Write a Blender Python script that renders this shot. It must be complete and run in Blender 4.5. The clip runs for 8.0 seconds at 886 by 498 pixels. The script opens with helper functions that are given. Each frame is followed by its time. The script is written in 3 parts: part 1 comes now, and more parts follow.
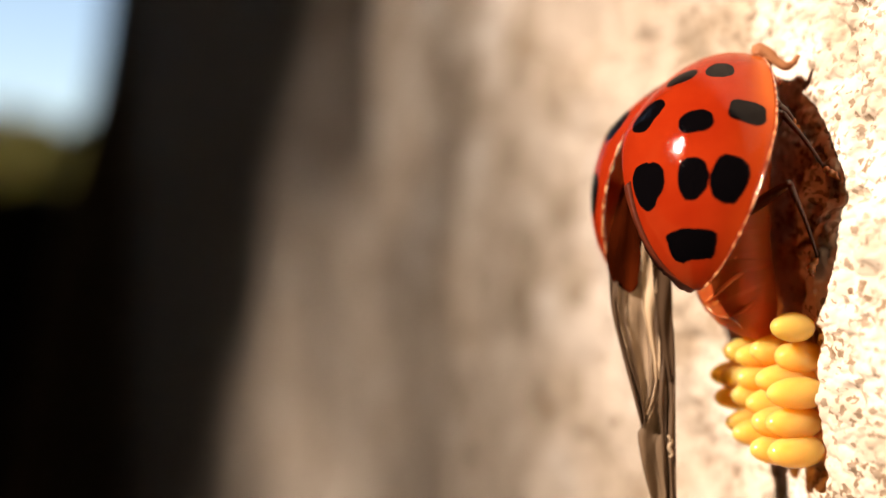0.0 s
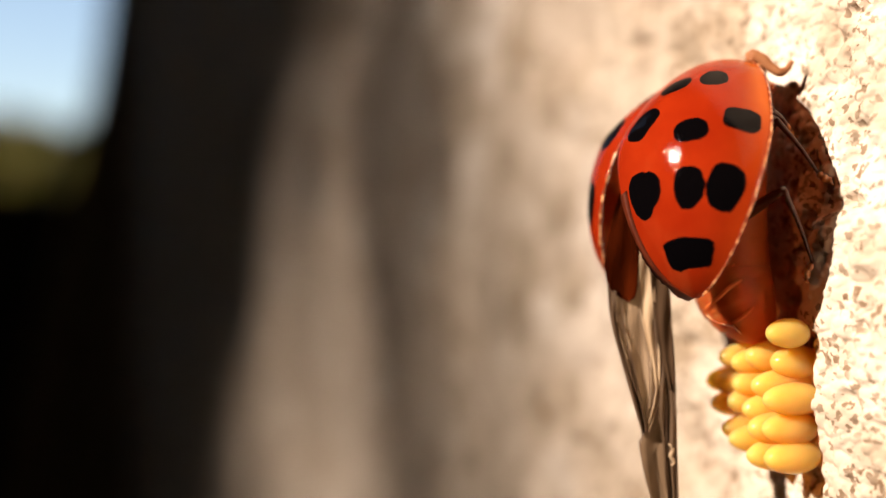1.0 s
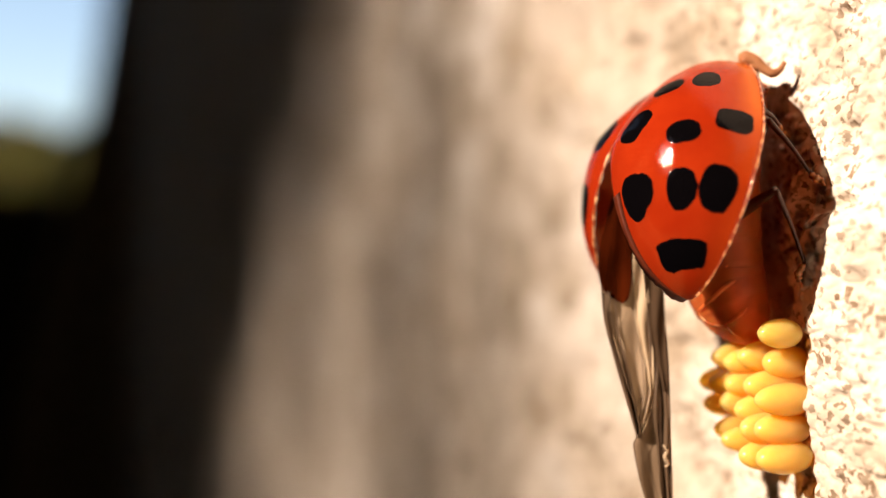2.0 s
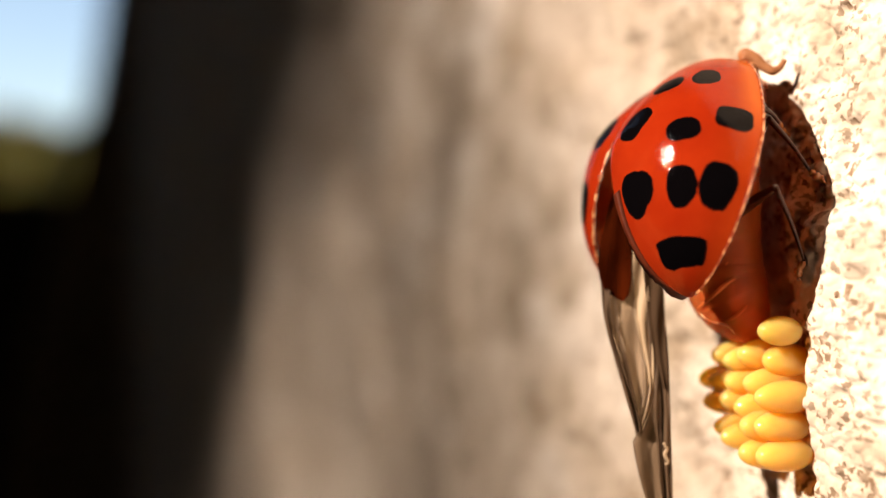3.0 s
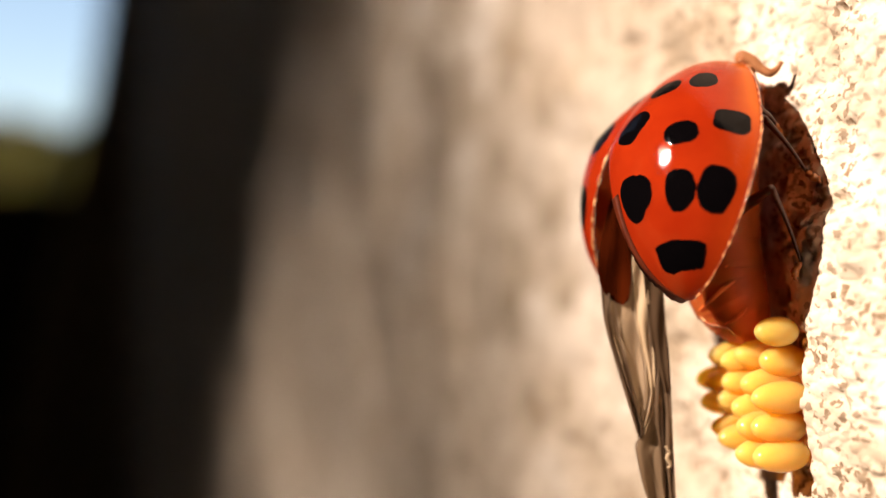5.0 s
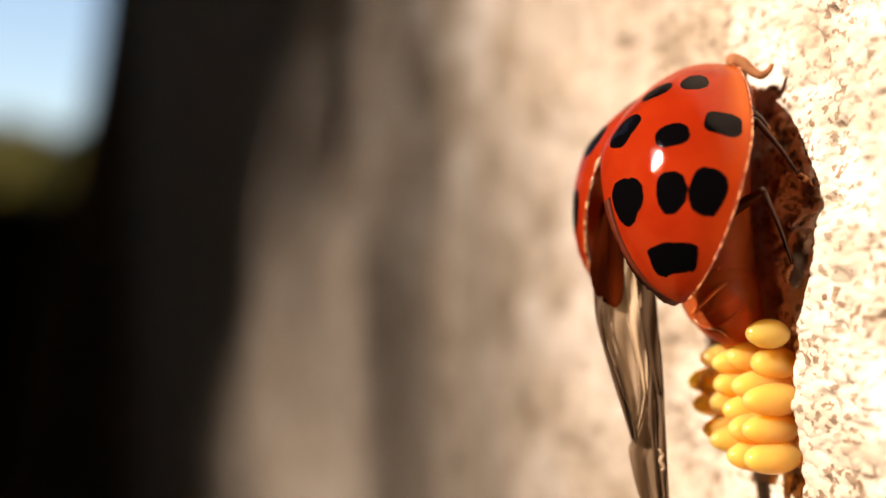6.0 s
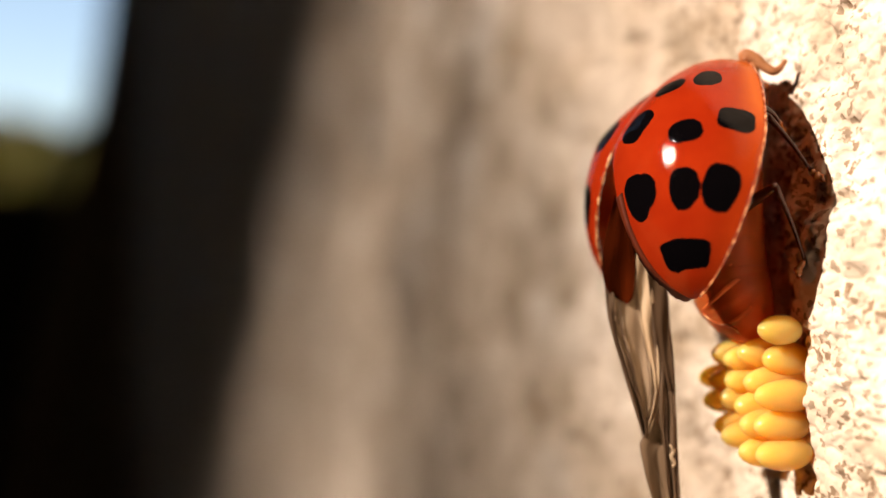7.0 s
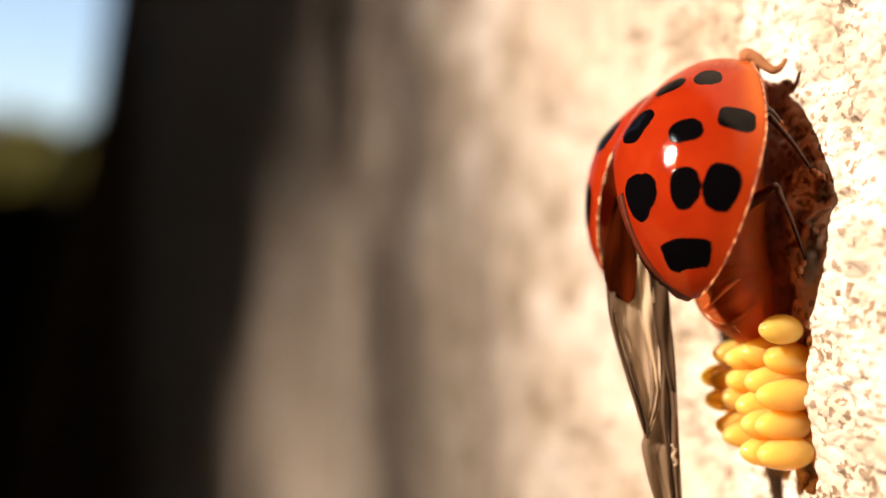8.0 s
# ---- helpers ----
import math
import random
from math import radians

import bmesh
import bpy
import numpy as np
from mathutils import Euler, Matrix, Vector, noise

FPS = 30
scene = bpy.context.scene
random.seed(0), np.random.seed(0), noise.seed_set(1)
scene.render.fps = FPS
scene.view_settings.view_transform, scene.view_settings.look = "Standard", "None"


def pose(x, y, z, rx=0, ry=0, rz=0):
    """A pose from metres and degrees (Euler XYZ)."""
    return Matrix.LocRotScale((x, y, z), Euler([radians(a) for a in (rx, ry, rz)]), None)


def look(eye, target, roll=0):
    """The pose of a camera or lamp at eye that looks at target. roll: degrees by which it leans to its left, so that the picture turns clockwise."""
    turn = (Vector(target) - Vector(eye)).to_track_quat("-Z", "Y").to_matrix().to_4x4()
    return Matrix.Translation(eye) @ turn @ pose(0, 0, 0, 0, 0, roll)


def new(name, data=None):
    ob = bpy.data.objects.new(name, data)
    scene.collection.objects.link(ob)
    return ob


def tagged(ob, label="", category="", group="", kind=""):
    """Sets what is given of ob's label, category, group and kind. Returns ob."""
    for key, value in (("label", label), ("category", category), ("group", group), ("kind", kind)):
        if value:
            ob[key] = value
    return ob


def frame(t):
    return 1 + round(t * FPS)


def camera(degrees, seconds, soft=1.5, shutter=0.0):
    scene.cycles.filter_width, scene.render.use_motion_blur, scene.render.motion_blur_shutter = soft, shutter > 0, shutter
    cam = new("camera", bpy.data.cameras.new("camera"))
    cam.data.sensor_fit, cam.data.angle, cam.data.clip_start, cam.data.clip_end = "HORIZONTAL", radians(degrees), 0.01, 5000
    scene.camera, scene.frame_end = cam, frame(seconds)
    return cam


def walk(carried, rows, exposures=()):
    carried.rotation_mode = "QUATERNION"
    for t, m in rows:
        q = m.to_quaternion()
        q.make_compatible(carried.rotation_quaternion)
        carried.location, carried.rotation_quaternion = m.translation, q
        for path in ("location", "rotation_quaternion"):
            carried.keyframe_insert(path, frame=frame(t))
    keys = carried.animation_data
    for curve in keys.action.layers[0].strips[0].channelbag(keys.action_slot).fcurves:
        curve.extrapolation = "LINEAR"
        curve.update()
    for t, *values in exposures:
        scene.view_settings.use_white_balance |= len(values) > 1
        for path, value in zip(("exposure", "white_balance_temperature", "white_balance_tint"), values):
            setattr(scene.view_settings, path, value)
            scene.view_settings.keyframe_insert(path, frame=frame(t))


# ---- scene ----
cam = camera(43.2, 8.0)

MM = 0.001
FPX = 1980.2          # focal length in picture units
EYE_D = 25.0          # camera stands this far (mm) in front of the beetle's plane

# ---- camera ----
cam.data.dof.use_dof = True
cam.data.dof.focus_distance = 0.0234
cam.data.dof.aperture_fstop = 36.0

# seconds, x mm, z mm, pitch, roll, yaw
PATH = [
    (0.0, -0.231, -0.069, -0.085, -0.299, 0.064),
    (0.5, -0.140, -0.040, -0.022, -0.218, 0.050),
    (1.0, -0.103, 0.089, -0.034, 0.134, 0.104),
    (1.5, -0.033, 0.063, 0.073, 0.081, 0.039),
    (1.7, 0.038, 0.060, 0.068, 0.066, 0.038),
    (2.8, 0.016, 0.004, 0.027, -0.015, 0.022),
    (3.0, 0.028, 0.002, 0.025, -0.020, 0.022),
    (3.5, 0.067, 0.012, -0.041, 0.080, 0.023),
    (4.0, 0.001, 0.009, -0.021, 0.006, 0.002),
    (4.5, 0.067, 0.047, -0.015, 0.167, 0.043),
    (4.7, 0.055, 0.042, -0.012, 0.160, 0.036),
    (5.8, 0.236, -0.004, 0.212, 0.078, -0.136),
    (6.0, 0.211, -0.007, 0.212, 0.074, -0.136),
    (6.5, 0.051, -0.008, 0.114, 0.022, -0.040),
    (7.0, 0.052, -0.010, 0.005, 0.018, 0.076),
    (7.5, 0.067, 0.024, -0.114, 0.101, 0.154),
    (8.0, 0.087, 0.054, -0.123, 0.183, 0.202),
]
walk(cam, [(t, pose(x * MM, -EYE_D * MM, z * MM, 90 + p, ro, ya)) for t, x, z, p, ro, ya in PATH],
     exposures=[(0.0, 1.16, 6850, 13), (0.5, 1.14, 6850, 13), (1.0, 1.02, 6850, 13), (1.5, 1.15, 6850, 13), (3.0, 1.14, 6850, 13), (3.5, 1.08, 6850, 13), (4.0, 1.15, 6850, 13), (4.5, 1.16, 6850, 13), (5.8, 1.08, 6850, 13), (6.0, 1.08, 6850, 13),
                (6.5, 1.16, 6850, 13), (7.5, 1.14, 6850, 13), (8.0, 1.16, 6850, 13)])

# ---- world and sun ----
SUN = Vector((-0.79, -0.42, 0.52)).normalized()
world = bpy.data.worlds.new("sky")
scene.world = world
world.use_nodes = True
wn = world.node_tree
sky = wn.nodes.new("ShaderNodeTexSky")
sky.sky_type = "NISHITA"
sky.sun_disc = False
sky.sun_elevation = math.asin(SUN.z)
sky.sun_rotation = math.atan2(SUN.x, SUN.y)
wn.links.new(sky.outputs[0], wn.nodes["Background"].inputs[0])
wn.nodes["Background"].inputs[1].default_value = 0.104
sun = new("sun", bpy.data.lights.new("sun", "SUN"))
sun.data.energy = 5.0
sun.data.angle = radians(0.53)
sun.data.color = (1.0, 0.84, 0.72)
sun.matrix_world = look(SUN, (0, 0, 0))


# ---- mesh helpers ----
def link_mesh(name, verts, faces, material, parent=None, label="", smooth=True, attr=None, flip_fix=True):
    """One mesh object from arrays in mm."""
    me = bpy.data.meshes.new(name)
    me.from_pydata([tuple(v) for v in np.asarray(verts) * MM], [], [tuple(int(i) for i in f) for f in faces])
    if flip_fix:
        bm = bmesh.new()
        bm.from_mesh(me)
        bmesh.ops.recalc_face_normals(bm, faces=bm.faces)
        bm.to_mesh(me)
        bm.free()
    if smooth:
        me.polygons.foreach_set("use_smooth", [True] * len(me.polygons))
    for key, values in (attr or {}).items():
        layer = me.attributes.new(key, "FLOAT", "POINT")
        layer.data.foreach_set("value", np.asarray(values, dtype=np.float32))
    me.materials.append(material)
    ob = new(name, me)
    if parent is not None:
        ob.parent = parent
    if label:
        tagged(ob, label)
    return ob


def grid_faces(rows, cols, wrap=False, start=0):
    out = []
    last = cols if wrap else cols - 1
    for i in range(rows - 1):
        for j in range(last):
            k = (j + 1) % cols
            out.append((start + i * cols + j, start + i * cols + k, start + (i + 1) * cols + k, start + (i + 1) * cols + j))
    return out


def smooth_path(points, steps):
    """Catmull-Rom through control rows of any width."""
    p = np.asarray(points, float)
    q = np.vstack([2 * p[0] - p[1], p, 2 * p[-1] - p[-2]])
    out = []
    for t in np.linspace(0, len(p) - 1, steps):
        i = min(int(t), len(p) - 2)
        s = t - i
        a, b, c, d = q[i:i + 4]
        out.append(0.5 * (2 * b + (c - a) * s + (2 * a - 5 * b + 4 * c - d) * s * s + (3 * b - a - 3 * c + d) * s ** 3))
    return np.array(out)


def tube(path, radii, sides=10, flat=1.0, axis=(0, 1, 0)):
    """A closed tube along path; its section is flat times as deep along axis."""
    path = np.asarray(path, float)
    n = len(path)
    radii = np.interp(np.linspace(0, 1, n), np.linspace(0, 1, len(radii)), radii)
    verts = []
    for i in range(n):
        t = path[min(i + 1, n - 1)] - path[max(i - 1, 0)]
        t = t / (np.linalg.norm(t) + 1e-9)
        a = np.asarray(axis, float)
        a = a - t * (a @ t)
        if np.linalg.norm(a) < 1e-3:
            a = np.cross(t, (1, 0, 0))
        a = a / np.linalg.norm(a)
        b = np.cross(t, a)
        for k in range(sides):
            w = 2 * math.pi * k / sides
            verts.append(path[i] + radii[i] * (math.cos(w) * b + flat * math.sin(w) * a))
    faces = grid_faces(n, sides, wrap=True)
    faces.append(tuple(range(sides)))
    faces.append(tuple(range((n - 1) * sides, n * sides)))
    return verts, faces


def ellipsoid(centre, axes, rows=14, cols=20, shape=None):
    """axes: three vectors; shape(t) scales the section at t in -1..1 along the first."""
    c, (a, b, d) = np.asarray(centre, float), [np.asarray(x, float) for x in axes]
    verts = []
    for i in range(rows + 1):
        w = math.pi * (0.004 + 0.992 * i / rows)
        t, s = -math.cos(w), math.sin(w)
        if shape:
            s *= shape(t)
        for j in range(cols):
            f = 2 * math.pi * j / cols
            verts.append(c + a * t + s * (b * math.cos(f) + d * math.sin(f)))
    faces = grid_faces(rows + 1, cols, wrap=True)
    faces += [tuple(range(cols)), tuple(range(rows * cols, (rows + 1) * cols))]
    return verts, faces


def join(*pieces):
    verts, faces = [], []
    for v, f in pieces:
        k = len(verts)
        verts += list(v)
        faces += [tuple(i + k for i in g) for g in f]
    return verts, faces


def lattice(x, y, seed):
    """Smooth value noise, -1..1, on arrays."""
    xi, yi = np.floor(x).astype(np.int64), np.floor(y).astype(np.int64)
    fx, fy = x - xi, y - yi
    fx, fy = fx * fx * (3 - 2 * fx), fy * fy * (3 - 2 * fy)

    def h(a, b):
        return scatter(a, b, seed) * 2 - 1
    return (h(xi, yi) * (1 - fx) + h(xi + 1, yi) * fx) * (1 - fy) + (h(xi, yi + 1) * (1 - fx) + h(xi + 1, yi + 1) * fx) * fy


def scatter(a, b, seed):
    k = (a * 374761393 + b * 668265263 + seed * 1442695041) & 0xFFFFFFFF
    k = ((k ^ (k >> 13)) * 1274126177) & 0xFFFFFFFF
    return ((k ^ (k >> 16)) & 0xFFFF) / 65535.0


def grains(x, y, seed):
    """Rounded grains on a jittered lattice: height 0..1 and a random value for each grain."""
    xi, yi = np.floor(x).astype(np.int64), np.floor(y).astype(np.int64)
    best, ident = np.full(x.shape, 9.0), np.zeros(x.shape)
    for i in (-1, 0, 1):
        for j in (-1, 0, 1):
            a, b = xi + i, yi + j
            cx = a + 0.15 + 0.7 * scatter(a, b, seed)
            cy = b + 0.15 + 0.7 * scatter(a, b, seed + 1)
            size = 0.55 + 0.6 * scatter(a, b, seed + 2)
            d = ((x - cx) ** 2 + (y - cy) ** 2) / size ** 2
            near = d < best
            best, ident = np.where(near, d, best), np.where(near, scatter(a, b, seed + 3), ident)
    return np.clip(1 - best, 0, 1) ** 0.5 * (0.35 + 0.65 * ident), ident


# ---- materials ----
def material(name):
    m = bpy.data.materials.new(name)
    m.use_nodes = True
    return m, m.node_tree, m.node_tree.nodes["Principled BSDF"]


def node(tree, kind, **values):
    n = tree.nodes.new(kind)
    for key, value in values.items():
        n.inputs[key].default_value = value
    return n


def noise_tex(tree, scale, detail=3.0, coords="Object"):
    tc = tree.nodes.new("ShaderNodeTexCoord")
    n = node(tree, "ShaderNodeTexNoise", Scale=scale, Detail=detail)
    tree.links.new(tc.outputs[coords], n.inputs["Vector"])
    return n


def ramp(tree, source, stops):
    r = tree.nodes.new("ShaderNodeValToRGB")
    e = r.color_ramp.elements
    while len(e) < len(stops):
        e.new(0.5)
    for item, (pos, col) in zip(e, stops):
        item.position, item.color = pos, (*col, 1.0)
    tree.links.new(source, r.inputs[0])
    return r


def add_bump(tree, bsdf, source, strength, distance):
    b = node(tree, "ShaderNodeBump", Strength=strength, Distance=distance)
    tree.links.new(source, b.inputs["Height"])
    tree.links.new(b.outputs[0], bsdf.inputs["Normal"])
    return b


def mottled(name, dark, light, scale, rough, bump=0.3, distance=0.00002, stops=(0.3, 0.7), **extra):
    m, tree, bsdf = material(name)
    n = noise_tex(tree, scale, 5.0)
    r = ramp(tree, n.outputs["Fac"], [(stops[0], dark), (stops[1], light)])
    tree.links.new(r.outputs[0], bsdf.inputs["Base Color"])
    bsdf.inputs["Roughness"].default_value = rough
    fine = noise_tex(tree, scale * 5, 3.0)
    add_bump(tree, bsdf, fine.outputs["Fac"], bump, distance)
    for key, value in extra.items():
        bsdf.inputs[key.replace("_", " ")].default_value = value
    return m


def let_through(m, share, tint, mask=None):
    """Lets a share of the light pass straight through a thin skin, tinted."""
    tree = m.node_tree
    see = tree.nodes.new("ShaderNodeBsdfTransparent")
    see.inputs[0].default_value = (*tint, 1)
    mix = node(tree, "ShaderNodeMixShader", Fac=share)
    if mask is not None:
        part = node(tree, "ShaderNodeMath")
        part.operation = "MULTIPLY"
        part.inputs[1].default_value = share
        tree.links.new(mask, part.inputs[0])
        tree.links.new(part.outputs[0], mix.inputs[0])
    tree.links.new(tree.nodes["Principled BSDF"].outputs[0], mix.inputs[1])
    tree.links.new(see.outputs[0], mix.inputs[2])
    tree.links.new(mix.outputs[0], tree.nodes["Material Output"].inputs[0])
    return m


def concrete_material():
    m, tree, bsdf = material("rough_concrete")
    tc = tree.nodes.new("ShaderNodeTexCoord")
    broad = noise_tex(tree, 230.0, 5.0)
    base = ramp(tree, broad.outputs["Fac"], [(0.30, (0.53, 0.447, 0.355)), (0.5, (0.66, 0.585, 0.49)), (0.72, (0.84, 0.80, 0.745))])
    # sand grains, dark and tan among the pale; dark specks also paint crevice shade
    warp = node(tree, "ShaderNodeTexNoise", Scale=9000.0, Detail=2.0)
    tree.links.new(tc.outputs["Object"], warp.inputs["Vector"])
    push = tree.nodes.new("ShaderNodeVectorMath")
    push.operation = "MULTIPLY_ADD"
    push.inputs[1].default_value = (0.00016, 0.00016, 0.00016)
    tree.links.new(warp.outputs["Color"], push.inputs[0])
    tree.links.new(tc.outputs["Object"], push.inputs[2])
    cell = node(tree, "ShaderNodeTexVoronoi", Scale=8000.0)
    tree.links.new(push.outputs[0], cell.inputs["Vector"])
    sep = tree.nodes.new("ShaderNodeSeparateColor")
    tree.links.new(cell.outputs["Color"], sep.inputs[0])
    patch = noise_tex(tree, 700.0, 2.0)
    shift = tree.nodes.new("ShaderNodeMath")
    shift.operation = "MULTIPLY_ADD"
    shift.inputs[1].default_value = 1.0
    tree.links.new(patch.outputs["Fac"], shift.inputs[0])
    tree.links.new(sep.outputs[0], shift.inputs[2])
    blotch = noise_tex(tree, 620.0, 3.0)
    stain = ramp(tree, blotch.outputs["Fac"], [(0.34, (0.64, 0.595, 0.53)), (0.58, (1.0, 1.0, 1.0))])
    soil = tree.nodes.new("ShaderNodeMix")
    soil.data_type, soil.blend_type = "RGBA", "MULTIPLY"
    soil.inputs["Factor"].default_value = 1.0
    tree.links.new(base.outputs[0], soil.inputs["A"])
    tree.links.new(stain.outputs[0], soil.inputs["B"])
    speck = ramp(tree, shift.outputs[0], [(0.34, (0.24, 0.155, 0.10)), (0.41, (0.38, 0.30, 0.23)), (0.52, (0.41, 0.35, 0.29)), (0.65, (0.62, 0.57, 0.51)), (0.72, (1.0, 0.99, 0.97))])
    mix = tree.nodes.new("ShaderNodeMix")
    mix.data_type, mix.blend_type = "RGBA", "MULTIPLY"
    mix.inputs["Factor"].default_value = 1.0
    tree.links.new(soil.outputs["Result"], mix.inputs["A"])
    tree.links.new(speck.outputs[0], mix.inputs["B"])
    tree.links.new(mix.outputs["Result"], bsdf.inputs["Base Color"])
    bsdf.inputs["Roughness"].default_value = 0.9
    bsdf.inputs["Specular IOR Level"].default_value = 0.2
    fine = noise_tex(tree, 9000.0, 4.0)
    add_bump(tree, bsdf, fine.outputs["Fac"], 0.5, 0.00004)
    return m


def elytron_material():
    m, tree, bsdf = material("glossy_red_elytron")
    at = tree.nodes.new("ShaderNodeAttribute")
    at.attribute_name = "spot"
    edge = ramp(tree, at.outputs["Fac"], [(0.475, (0, 0, 0)), (0.525, (1, 1, 1))])
    n = noise_tex(tree, 900.0, 4.0)
    red = ramp(tree, n.outputs["Fac"], [(0.3, (0.235, 0.0145, 0.0026)), (0.7, (0.31, 0.025, 0.0043))])
    mix = tree.nodes.new("ShaderNodeMix")
    mix.data_type = "RGBA"
    tree.links.new(edge.outputs[0], mix.inputs["Factor"])
    mix.inputs["A"].default_value = (0.0015, 0.0012, 0.0015, 1)
    margin = tree.nodes.new("ShaderNodeAttribute")
    margin.attribute_name = "margin"
    amber = tree.nodes.new("ShaderNodeMix")
    amber.data_type = "RGBA"
    tree.links.new(margin.outputs["Fac"], amber.inputs["Factor"])
    tree.links.new(red.outputs[0], amber.inputs["A"])
    amber.inputs["B"].default_value = (0.50, 0.105, 0.012, 1)
    tree.links.new(amber.outputs["Result"], mix.inputs["B"])
    tree.links.new(mix.outputs["Result"], bsdf.inputs["Base Color"])
    gloss = ramp(tree, at.outputs["Fac"], [(0.45, (0.36, 0.36, 0.36)), (0.55, (0.6, 0.6, 0.6))])
    tree.links.new(gloss.outputs[0], bsdf.inputs["Coat Weight"])
    bsdf.inputs["Roughness"].default_value = 0.5
    bsdf.inputs["Specular IOR Level"].default_value = 0.0
    bsdf.inputs["Coat Weight"].default_value = 0.6
    bsdf.inputs["Coat Roughness"].default_value = 0.05
    let_through(m, 0.20, (1.0, 0.55, 0.30), edge.outputs[0])
    # fine punctures that break the highlight into glints
    fine = noise_tex(tree, 15000.0, 1.0)
    b = add_bump(tree, bsdf, fine.outputs["Fac"], 0.45, 0.000016)
    tree.links.new(b.outputs[0], bsdf.inputs["Coat Normal"])
    return m


def wing_material(name, dark, light, clear, rough=0.4, gloss=0.1):
    m, tree, bsdf = material(name)
    tc = tree.nodes.new("ShaderNodeTexCoord")
    mp = tree.nodes.new("ShaderNodeMapping")
    mp.inputs["Scale"].default_value = (1.8, 1.0, 0.30)
    tree.links.new(tc.outputs["Object"], mp.inputs[0])
    n = node(tree, "ShaderNodeTexNoise", Scale=1300.0, Detail=1.5)
    tree.links.new(mp.outputs[0], n.inputs["Vector"])
    col = ramp(tree, n.outputs["Fac"], [(0.25, dark), (0.75, light)])
    tree.links.new(col.outputs[0], bsdf.inputs["Base Color"])
    bsdf.inputs["Roughness"].default_value = rough
    bsdf.inputs["Specular IOR Level"].default_value = gloss
    add_bump(tree, bsdf, n.outputs["Fac"], 0.2, 0.00003)
    see = tree.nodes.new("ShaderNodeBsdfTransparent")
    see.inputs[0].default_value = (0.80, 0.66, 0.50, 1)
    mix = node(tree, "ShaderNodeMixShader", Fac=clear)
    tree.links.new(bsdf.outputs[0], mix.inputs[1])
    tree.links.new(see.outputs[0], mix.inputs[2])
    tree.links.new(mix.outputs[0], tree.nodes["Material Output"].inputs[0])
    return m


CONCRETE = concrete_material()
ELYTRON = elytron_material()
# cream flecks in the orange paint the sparkle of a glossy rim
RIM = mottled("glint_flecked_orange_rim", (0.30, 0.055, 0.012), (0.85, 0.48, 0.22), 5000.0, 0.15, bump=0.9, distance=0.00003, stops=(0.50, 0.66), Coat_Weight=1.0, Coat_Roughness=0.06)
RIM_DARK = mottled("amber_rim", (0.24, 0.035, 0.008), (0.74, 0.33, 0.14), 8000.0, 0.12, bump=1.0, distance=0.00003, stops=(0.46, 0.64), Coat_Weight=1.0, Coat_Roughness=0.06)
ABDOMEN = mottled("orange_brown_cuticle", (0.36, 0.072, 0.016), (0.54, 0.120, 0.025), 1500.0, 0.5, Coat_Weight=0.0, Specular_IOR_Level=0.3, Subsurface_Weight=0.6, Subsurface_Scale=0.0005)
ABDOMEN_EDGE = mottled("pale_segment_edge", (0.42, 0.090, 0.021), (0.60, 0.145, 0.034), 4000.0, 0.6, Specular_IOR_Level=0.2)
BODY_DARK = mottled("dark_brown_cuticle", (0.26, 0.065, 0.016), (0.42, 0.11, 0.026), 1500.0, 0.35)
LEG = mottled("brown_leg_cuticle", (0.030, 0.006, 0.002), (0.065, 0.013, 0.004), 3000.0, 0.6, Coat_Weight=0.7, Coat_Roughness=0.07, Specular_IOR_Level=0.05)
CLAW = mottled("reddish_foot_cuticle", (0.34, 0.09, 0.02), (0.55, 0.19, 0.05), 5000.0, 0.25, Coat_Weight=0.8, Coat_Roughness=0.08)
PRONOTUM = mottled("cream_brown_pronotum", (0.20, 0.075, 0.030), (0.36, 0.16, 0.07), 2200.0, 0.6, Specular_IOR_Level=0.2)
EGG = mottled("yellow_egg_shell", (0.98, 0.485, 0.095), (0.99, 0.55, 0.13), 1400.0, 0.5, bump=0.08, Specular_IOR_Level=0.05,
              Subsurface_Weight=1.0, Subsurface_Scale=0.0013, Coat_Weight=0.75, Coat_Roughness=0.11)
EGG.node_tree.nodes["Principled BSDF"].inputs["Subsurface Radius"].default_value = (1.0, 0.90, 0.55)
let_through(EGG, 0.32, (1.0, 0.60, 0.17))
let_through(ABDOMEN, 0.36, (1.0, 0.55, 0.26))
let_through(BODY_DARK, 0.50, (1.0, 0.55, 0.26))
WING_DARK = wing_material("smoky_wing_membrane", (0.21, 0.155, 0.100), (0.35, 0.265, 0.180), 0.36)
WING_BROWN = wing_material("brown_wing_membrane", (0.13, 0.088, 0.054), (0.24, 0.168, 0.105), 0.28)
WING_EDGE = wing_material("dark_wing_edge", (0.060, 0.037, 0.021), (0.125, 0.080, 0.048), 0.16)
WING_CLEAR = wing_material("pale_wing_membrane", (0.36, 0.26, 0.16), (0.56, 0.43, 0.28), 0.34)
# red-brown, taken nearly to black to hold the shade between the wing cases
WING_ROOT = wing_material("shaded_red_brown_wing_root", (0.008, 0.0013, 0.0004), (0.062, 0.009, 0.0016), 0.05, 0.9, 0.0)
HEM = mottled("dark_red_brown_hem", (0.050, 0.0075, 0.0020), (0.105, 0.017, 0.0042), 4000.0, 0.6, bump=0.3, Specular_IOR_Level=0.15)
